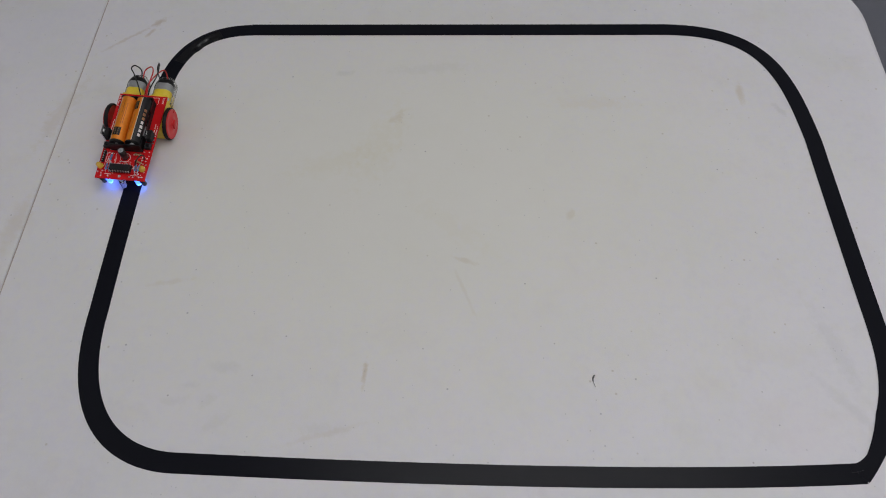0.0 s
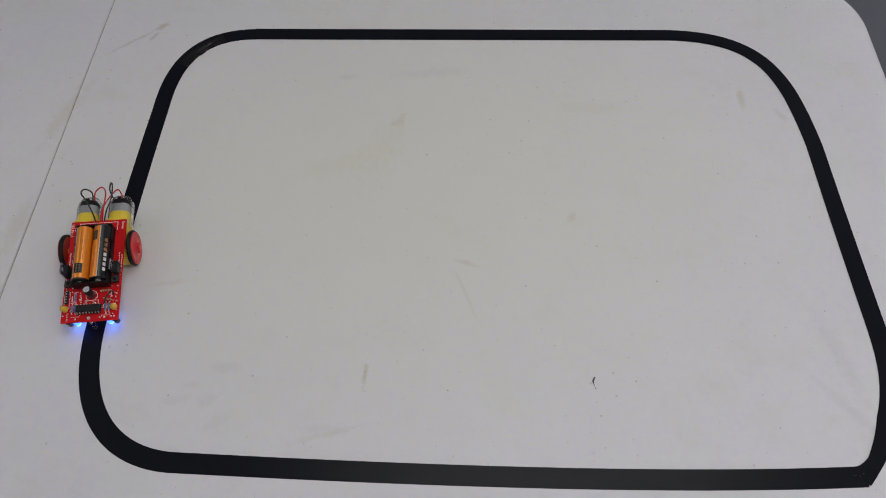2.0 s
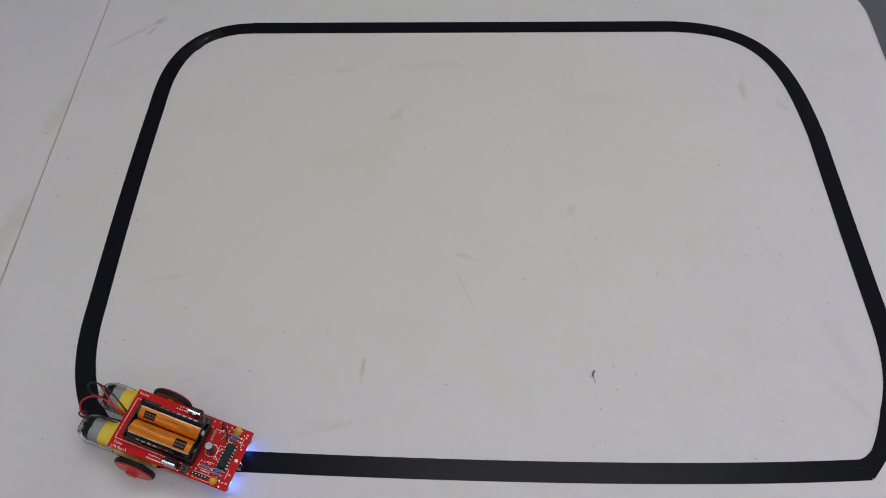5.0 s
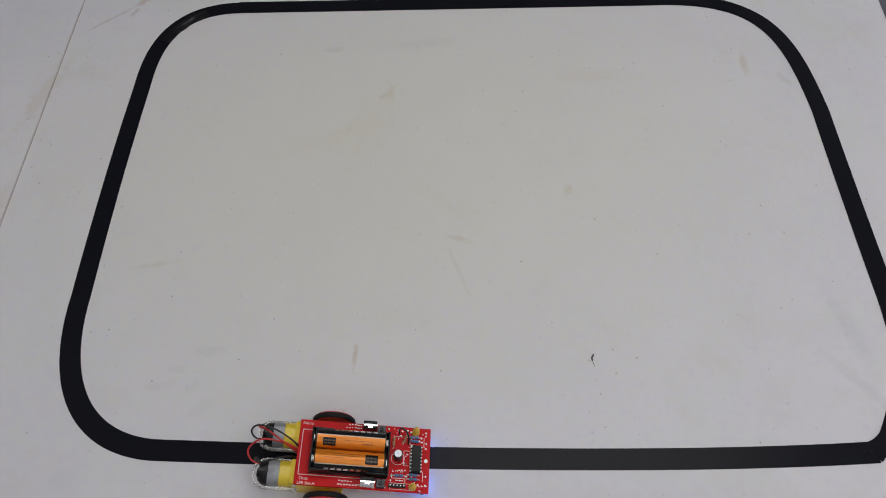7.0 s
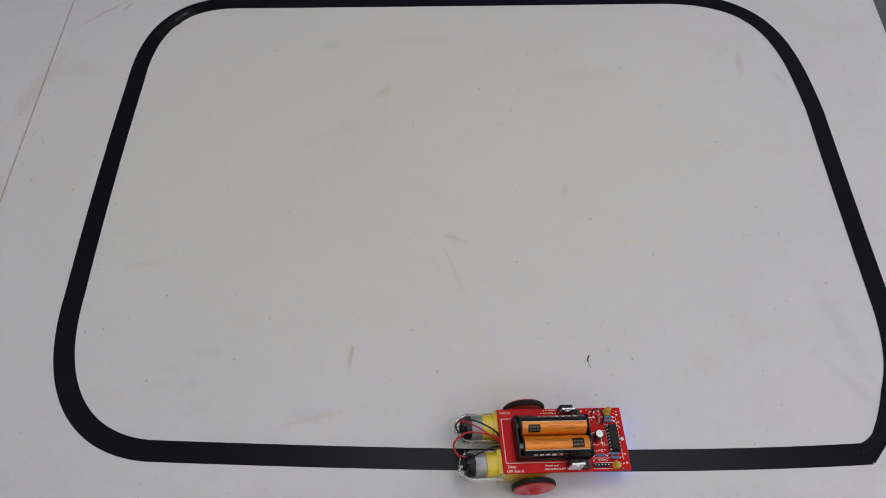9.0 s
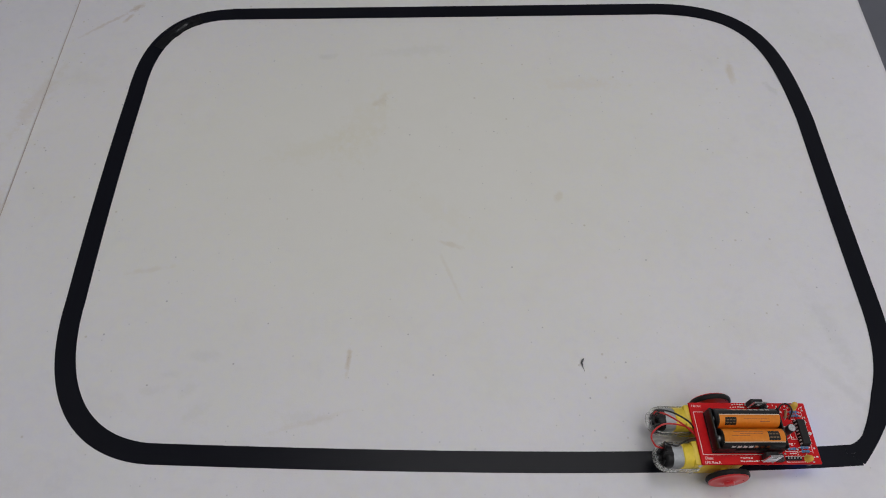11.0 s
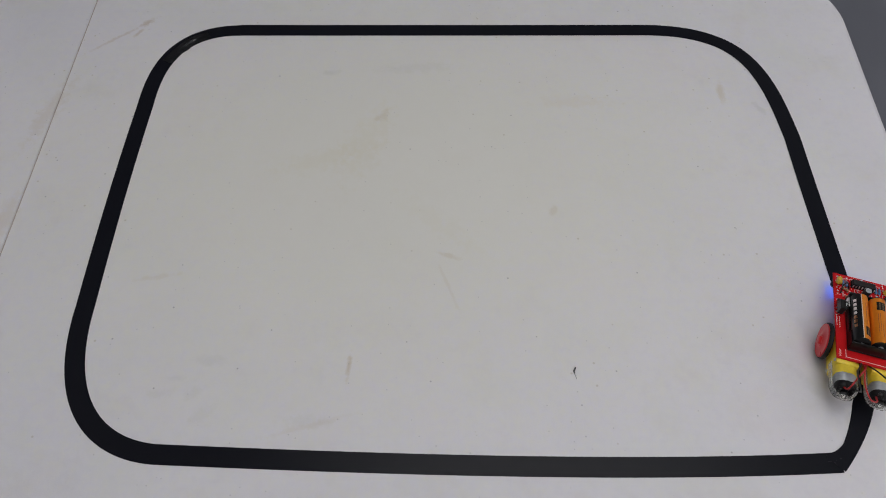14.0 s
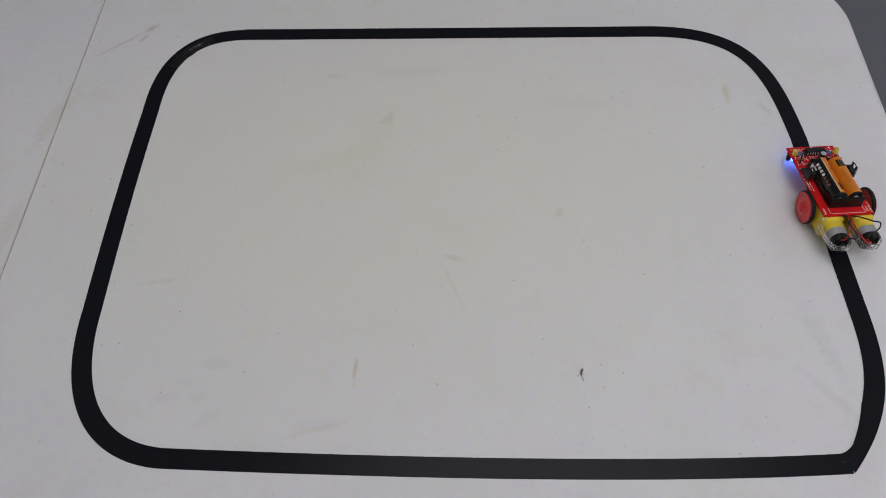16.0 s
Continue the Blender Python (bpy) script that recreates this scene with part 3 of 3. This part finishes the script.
def transistor(car, u, v, lean, metal):
    """Upright and leaning, with its drilled metal tab on the right-hand side."""
    top = part("transistor", box(-0.005, 0.005, -0.0016, 0.0026, 0.0024, 0.0104, 0.0004, 1), M["matt_black"], car, "black power transistor with metal tab",
               at(u, v, 0, lean))
    tab = box(-0.005, -0.0018, -0.0028, -0.0016, 0.0100, 0.0150)
    box(0.0018, 0.005, -0.0028, -0.0016, 0.0100, 0.0150, bm=tab)
    box(-0.0018, 0.0018, -0.0028, -0.0016, 0.0140, 0.0150, bm=tab)
    box(-0.005, 0.005, -0.0028, -0.0016, 0.0024, 0.0104, bm=tab)
    part("tab", tab, metal, top, "silver metal tab with a hole", smooth=False)
    for k in (-1, 0, 1):
        part("pin", box(k * 0.0025 - 0.0004, k * 0.0025 + 0.0004, -0.0002, 0.0003, -0.0005, 0.0032), M["bright"], top)


def push_button(car, u, v):
    top = part("push_button", box(-0.003, 0.003, -0.003, 0.003, 0.0002, 0.0034, 0.0003, 1), M["black"], car, "small square black push button", at(u, v))
    part("plate", box(-0.0029, 0.0029, -0.0029, 0.0029, 0.0034, 0.0037, 0.0001, 1), M["dull"], top, "dark metal cover plate")
    part("plunger", lathe([(0, 0.0050), (0.0015, 0.0050), (0.0017, 0.0047), (0.0017, 0.0036), (0, 0.0036)], n=18), M["black"], top)


def led_lamp(car, u, v, rx, ry):
    body = part("indicator_lamp", lathe([(0, 0.0064), (0.0010, 0.0062), (0.0019, 0.0054), (0.0024, 0.0042), (0.0025, 0.0012), (0.0029, 0.0012), (0.0029, 0.0002), (0, 0.0002)], n=20), M["amber"], car,
                "amber round-topped indicator lamp", at(u, v, 1.0, rx, ry))
    lead = box(-0.0014, -0.0010, -0.0002, 0.0002, -0.0020, 0.0004)
    box(0.0010, 0.0014, -0.0002, 0.0002, -0.0020, 0.0004, bm=lead)
    part("lead", lead, M["bright"], body)


def gear_motor(car, v):
    """Yellow gearbox under the board, with the motor can, black end cap and clear strap behind it."""
    s = 1 if v > 0 else -1
    m = at(0, v, -12.9)
    box_bm = box(-0.0520, -0.0130, -0.0093, 0.0093, -0.0108, 0.0108, 0.0016, 2)
    gear = part("gearbox", box_bm, M["yellow"], car, "yellow plastic motor gearbox", m)
    # hood round the front half of the motor
    prof = []
    for k in range(28):
        a = 2 * math.pi * k / 28
        prof.append((max(-0.0089, min(0.0089, 0.0104 * math.cos(a))), max(-0.0102, min(0.0102, 0.0112 * math.sin(a)))))

    def rod(x0, x1, scale_y, scale_z, round_end=0.0):
        bm = bmesh.new()
        cuts = [(x0, 1.0), (x1 + round_end, 1.0)] + ([(x1 + round_end * 0.4, 0.97), (x1, 0.88)] if round_end else [(x1, 1.0)])
        rows = [[bm.verts.new((x, y * scale_y * f, z * scale_z * f)) for y, z in prof] for x, f in cuts]
        for a, b in zip(rows, rows[1:]):
            for k in range(28):
                bm.faces.new((a[k], a[(k + 1) % 28], b[(k + 1) % 28], b[k]))
        bm.faces.new(rows[0])
        bm.faces.new(rows[-1])
        return bm

    part("hood", rod(-0.0505, -0.0596, 1.0, 1.0, 0.0006), M["yellow"], gear, "yellow plastic motor hood")
    part("motor_can", rod(-0.0590, -0.0682, 0.95, 0.95, 0.0012), M["steel"], gear, "dull steel motor can")
    cap = rod(-0.0674, -0.0728, 0.93, 0.93, 0.0022)
    lathe([(0.0034, -0.0728), (0.0034, -0.0748), (0.0026, -0.0756), (0, -0.0756)], "x", 18, cap)
    box(-0.0744, -0.0666, -0.0016, 0.0016, 0.0060, 0.0096, 0.0005, 1, cap)
    box(-0.0744, -0.0728, -0.0060, -0.0036, -0.002, 0.006, 0.0004, 1, cap)
    box(-0.0744, -0.0728, 0.0036, 0.0060, -0.002, 0.006, 0.0004, 1, cap)
    part("end_cap", cap, M["black"], gear, "black plastic motor end cap")
    part("shaft", tube([Vector((-0.0752, 0, 0)), Vector((-0.0768, 0, 0))], 0.0009, 10), M["bright"], gear, "bright steel shaft end")
    # clear strap that loops from one side of the gearbox round the motor's end to the other
    loop = smooth_line([(-0.046, 0.0101, 0), (-0.062, 0.0103, 0), (-0.0700, 0.0100, 0), (-0.0766, 0.0066, 0), (-0.0782, 0, 0),
                        (-0.0766, -0.0066, 0), (-0.0700, -0.0100, 0), (-0.062, -0.0103, 0), (-0.046, -0.0101, 0)], 6)
    bm = bmesh.new()
    rows = []
    for i, q in enumerate(loop):
        way = (loop[min(i + 1, len(loop) - 1)] - loop[max(i - 1, 0)]).normalized()
        out = way.cross(Vector((0, 0, 1))).normalized() * 0.0005
        rows.append([bm.verts.new(q + o + Vector((0, 0, z))) for o, z in ((out, -0.0030), (out, 0.0030), (-out, 0.0030), (-out, -0.0030))])
    for a, b in zip(rows, rows[1:]):
        for k in range(4):
            bm.faces.new((a[k], b[k], b[(k + 1) % 4], a[(k + 1) % 4]))
    bm.faces.new(rows[0])
    bm.faces.new(rows[-1][::-1])
    part("strap", bm, M["strap"], gear, "clear plastic motor strap")
    for u, w in ((-0.048, 0.0085), (-0.048, -0.0085), (-0.0175, 0.0)):
        part("screw", lathe([(0, 0.0008), (0.0012, 0.0007), (0.0017, 0), (0, 0)], "y", 14), M["bright"], gear, "small brass-coloured screw", pose(u, s * 0.0094, w, 0, 0, 0 if s > 0 else 180))
    part("axle", tube([Vector((-0.0258, 0, -0.0002)), Vector((-0.0258, s * 0.0160, -0.0002))], 0.0026, 14), M["yellow"], gear)


def wheel(car, s):
    """Red dished wheel with a thin black tyre on its inner side; it turns about its own axle."""
    turning = new("wheel")
    turning.parent = car
    turning.matrix_basis = pose(AXLE_X, s * AXLE_Y[s], RADIUS)
    dish = lathe([(0, 0.0016), (0.0048, 0.0016), (0.0058, 0.0008), (0.0108, 0.0001), (0.0132, 0.0005), (0.0145, 0.0004), (0.0149, -0.0002),
                  (0.0148, -0.0006), (0.0145, -0.0010), (0.0145, -0.0036), (0.0120, -0.0030), (0.0, -0.0030)], "y", 48)
    side = Matrix.Diagonal((1, s, 1, 1))
    dish.transform(side)
    part("rim", dish, M["wheel"], turning, "red plastic dished wheel")
    tyre = lathe([(0.0143, -0.0006), (0.0155, -0.0005), (0.0161, -0.0012), (0.0163, -0.0024), (0.0161, -0.0036), (0.0155, -0.0043), (0.0143, -0.0042)], "y", 48, close=True)
    tyre.transform(side)
    part("tyre", tyre, M["rubber"], turning, "thin black rubber tyre")
    boss = box(-0.0037, 0.0037, 0.0008, 0.0036, -0.0037, 0.0037, 0.0010, 2)
    boss.transform(side)
    part("hub", boss, M["wheel"], turning, "red square wheel hub")
    tagged(turning, "red plastic wheel with thin black tyre")
    return turning


def sensors(car):
    for v in (-14, 14):
        lamp = part("blue_lamp", lathe([(0, -0.0136), (0.0012, -0.0133), (0.0021, -0.0124), (0.0025, -0.0110), (0.0025, -0.0030), (0.0029, -0.0030), (0.0029, -0.0018), (0, -0.0018)], n=20), M["blue_glow"], car,
                    "glowing blue lamp under the front edge", at(44.6, v))
        part("core", lathe([(0, -0.0142), (0.0014, -0.0140), (0.0022, -0.0131), (0.0024, -0.0123), (0, -0.0120)], n=12), M["white_core"], lamp, "bright lamp tip")
        part("light_sensor", lathe([(0, -0.0140), (0.0016, -0.0136), (0.0024, -0.0122), (0.0025, -0.0060), (0.0029, -0.0060), (0.0029, -0.0048), (0.0014, -0.0048), (0.0014, -0.0016), (0, -0.0016)], n=18), M["black"], car, "black round light sensor", at(45.0, v + (5.6 if v > 0 else -5.6)))
    foot = lathe([(0, 0), (0.0012, 0.0003), (0.0022, 0.0012), (0.0027, 0.0026), (0.0028, 0.0095), (0.0033, 0.0095), (0.0033, 0.0108), (0, 0.0108)], n=24)
    caster = part("slide_foot", foot, M["dome"], car, "clear round-ended front slide foot", pose(0.0445, -0.0008, 0))
    part("foot_post", lathe([(0, 0.0108), (0.0016, 0.0108), (0.0016, 0.0158), (0, 0.0158)], n=12), M["bright"], caster)


def wiring(car):
    def lay(points, material, label, r=0.00066):
        part("wire", tube(smooth_line([Vector(q) / 1000 for q in points], 8), r), material, car, label, BOARD)

    lay([(-72, 9, -6), (-79, 7, 1), (-82, 10, 8), (-77, 13, 12), (-66, 12, 9), (-54, 7, 5), (-46, 3, -3)], M["black_wire"], "thin black motor wire")
    lay([(-72, 17, -7), (-77, 16, -2), (-77, 15, 4), (-70, 11, 7), (-58, 4, 5), (-46, -1, -4)], M["red_wire"], "thin red motor wire")
    lay([(-72, -10, -6), (-76, -8, 3), (-76, -12, 10), (-71, -14, 12), (-66, -11, 9), (-56, -6, 4), (-46, -3, -4)], M["black_wire"], "thin black motor wire")
    lay([(-72, -9, -8), (-80, -8, -4), (-83, -1, 0), (-74, 5, 5), (-58, 4, 4), (-46, 1, -4)], M["red_wire"], "thin red motor wire")
    lay([(25, 18.5, 0), (24.5, 20, 6), (27, 19, 10.5), (31, 15, 8), (32, 11, 0)], M["black_wire"], "black arched jumper wire on the board")


def robot():
    car = new("robot_car")
    circuit_board(car)
    battery_holder(car)
    pale = battery(car, -7.55, True, M["wrap_plain"], "copper-orange cell with a black printed patch")
    wrapped_patch(pale, -0.0200, -0.0110, 1.05, 2.05, M["black"], "label_patch")
    for k in range(2):
        for j in range(3):
            wrapped_patch(pale, -0.0190 + 0.0026 * j, -0.0170 + 0.0026 * j, 1.28 + 0.36 * k, 1.42 + 0.36 * k, M["dull_print"], "label_mark", 0.0001)
    for k, (x0, x1) in enumerate(((-0.0070, 0.0165), (-0.0070, 0.0120), (0.0040, 0.0185))):
        wrapped_patch(pale, x0, x1, 1.95 - 0.22 * k, 1.99 - 0.22 * k, M["band"], "label_mark", 0.0001)
    for k in range(7):
        x1 = 0.0175 - 0.0046 * k
        wrapped_patch(pale, x1 - 0.0031, x1, -0.05, 0.38, M["silk"] if k < 4 else M["copper"], "label_mark", 0.0001)
    dark = battery(car, 7.55, False, M["wrap_side"], "copper-orange cell with a broad black side")
    for k in range(7):
        x1 = 0.0185 - 0.0046 * k
        wrapped_patch(dark, x1 - 0.0031, x1, 0.46, 0.86, M["silk"] if k < 4 else M["copper"], "label_mark", 0.0001)
    wrapped_patch(dark, -0.0200, -0.0110, 1.75, 2.60, M["black"], "label_patch")
    for k in range(2):
        for j in range(3):
            wrapped_patch(dark, -0.0190 + 0.0026 * j, -0.0170 + 0.0026 * j, 1.95 + 0.30 * k, 2.07 + 0.30 * k, M["dull_print"], "label_mark", 0.0001)
    wrapped_patch(dark, -0.0050, 0.0150, 1.90, 1.94, M["band"], "label_mark", 0.0001)
    wrapped_patch(dark, 0.0080, 0.0160, 2.15, 2.22, M["band"], "label_mark", 0.0001)
    capacitor(car)
    chip(car)
    for u, v in ((36.2, 16.2), (36.2, 13.2), (36.6, -12.0), (36.6, -15.0)):
        resistor(car, u, v, 0, M["blue_body"], "pale-banded blue resistor")
    resistor(car, 26.0, -13.0, 0, M["blue_body"], "pale-banded blue resistor")
    resistor(car, 29.4, 14.6, 70, M["tan_body"], "tan resistor")
    resistor(car, 21.0, 12.0, 90, M["tan_body"], "tan resistor")
    transistor(car, 2.4, 20.8, 1, M["tab"])
    transistor(car, 3.4, -20.6, 0, M["tab"])
    push_button(car, 11.4, 19.6)
    push_button(car, 13.2, -20.0)
    led_lamp(car, 36.8, 19.8, -14, 4)
    led_lamp(car, 36.4, -20.4, 14, 4)
    header = part("pin_header", box(-0.0062, 0.0062, -0.0012, 0.0012, 0, 0.0025, 0.0002, 1), M["matt_black"], car, "low black pin header", at(25.2, -20.4))
    pin = mesh_of("pin", box(-0.0004, 0.0004, -0.0004, 0.0004, 0.0024, 0.0031), M["bright"])
    for k in range(5):
        part("pin", pin, None, header, m=on(-5.0 + 2.5 * k, 0))
    gear_motor(car, 14.2)
    gear_motor(car, -14.2)
    sensors(car)
    wiring(car)
    tagged(car, "red two-wheeled robot car with yellow motors on black tape", "robot car")
    return car, wheel(car, 1), wheel(car, -1)


car_thing, left_wheel, right_wheel = robot()


def motions():
    """The car follows the tape; each wheel turns by the way that it rolls."""
    path = [
        (0.0, -0.2899, 0.0968, -95.6), (0.5, -0.2965, 0.0563, -93.2), (1.0, -0.2973, 0.0199, -90.6), (1.5, -0.2960, -0.0178, -87.5),
        (2.0, -0.2936, -0.0560, -85.0), (2.5, -0.2891, -0.0945, -81.7), (3.0, -0.2826, -0.1325, -78.6), (3.5, -0.2713, -0.1665, -71.2),
        (4.0, -0.2498, -0.1889, -52.5), (4.5, -0.2186, -0.2024, -32.0), (5.0, -0.1871, -0.2139, -19.0), (5.5, -0.1530, -0.2230, -11.5),
        (6.0, -0.1169, -0.2291, -7.0), (6.5, -0.0805, -0.2334, -4.1), (7.0, -0.0413, -0.2356, -2.7), (7.5, -0.0033, -0.2341, 1.2),
        (8.0, 0.0360, -0.2315, 3.4), (8.5, 0.0744, -0.2271, 6.1), (9.0, 0.1086, -0.2247, 3.3), (10.25, 0.2014, -0.2226, 1.8), (11.5, 0.2957, -0.2206, 2.1),
        (12.0, 0.3280, -0.2213, 0.4), (12.5, 0.3520, -0.2027, 28.3), (13.0, 0.3722, -0.1758, 47.2), (13.5, 0.3829, -0.1464, 61.6),
        (14.0, 0.3905, -0.1145, 72.3), (14.5, 0.3960, -0.0763, 80.1), (15.0, 0.3988, -0.0377, 86.4), (15.5, 0.3990, 0.0003, 90.6), (16.0, 0.3970, 0.0400, 93.4),
    ]
    walk(car_thing, [(t, pose(x, y, TOP + 0.0004, 0, 0, a)) for t, x, y, a in path])
    for turning, s in ((left_wheel, 1), (right_wheel, -1)):
        rows, angle, last = [(0.0, pose(AXLE_X, s * AXLE_Y[s], RADIUS))], 0.0, None
        for (t0, x0, y0, a0), (t1, x1, y1, a1) in zip(path, path[1:]):
            steps = max(1, round((t1 - t0) / 0.25))
            for k in range(steps + 1):
                f = k / steps
                a = radians(a0 + (a1 - a0) * f)
                spot = Vector((x0 + (x1 - x0) * f + AXLE_X * math.cos(a) - s * AXLE_Y[s] * math.sin(a), y0 + (y1 - y0) * f + AXLE_X * math.sin(a) + s * AXLE_Y[s] * math.cos(a)))
                if k:
                    ahead = Vector((math.cos(a), math.sin(a)))
                    angle += math.degrees((spot - last).dot(ahead) / RADIUS)
                    rows.append((t0 + (t1 - t0) * f, pose(AXLE_X, s * AXLE_Y[s], RADIUS, 0, angle, 0)))
                last = spot
        walk(turning, rows)


motions()
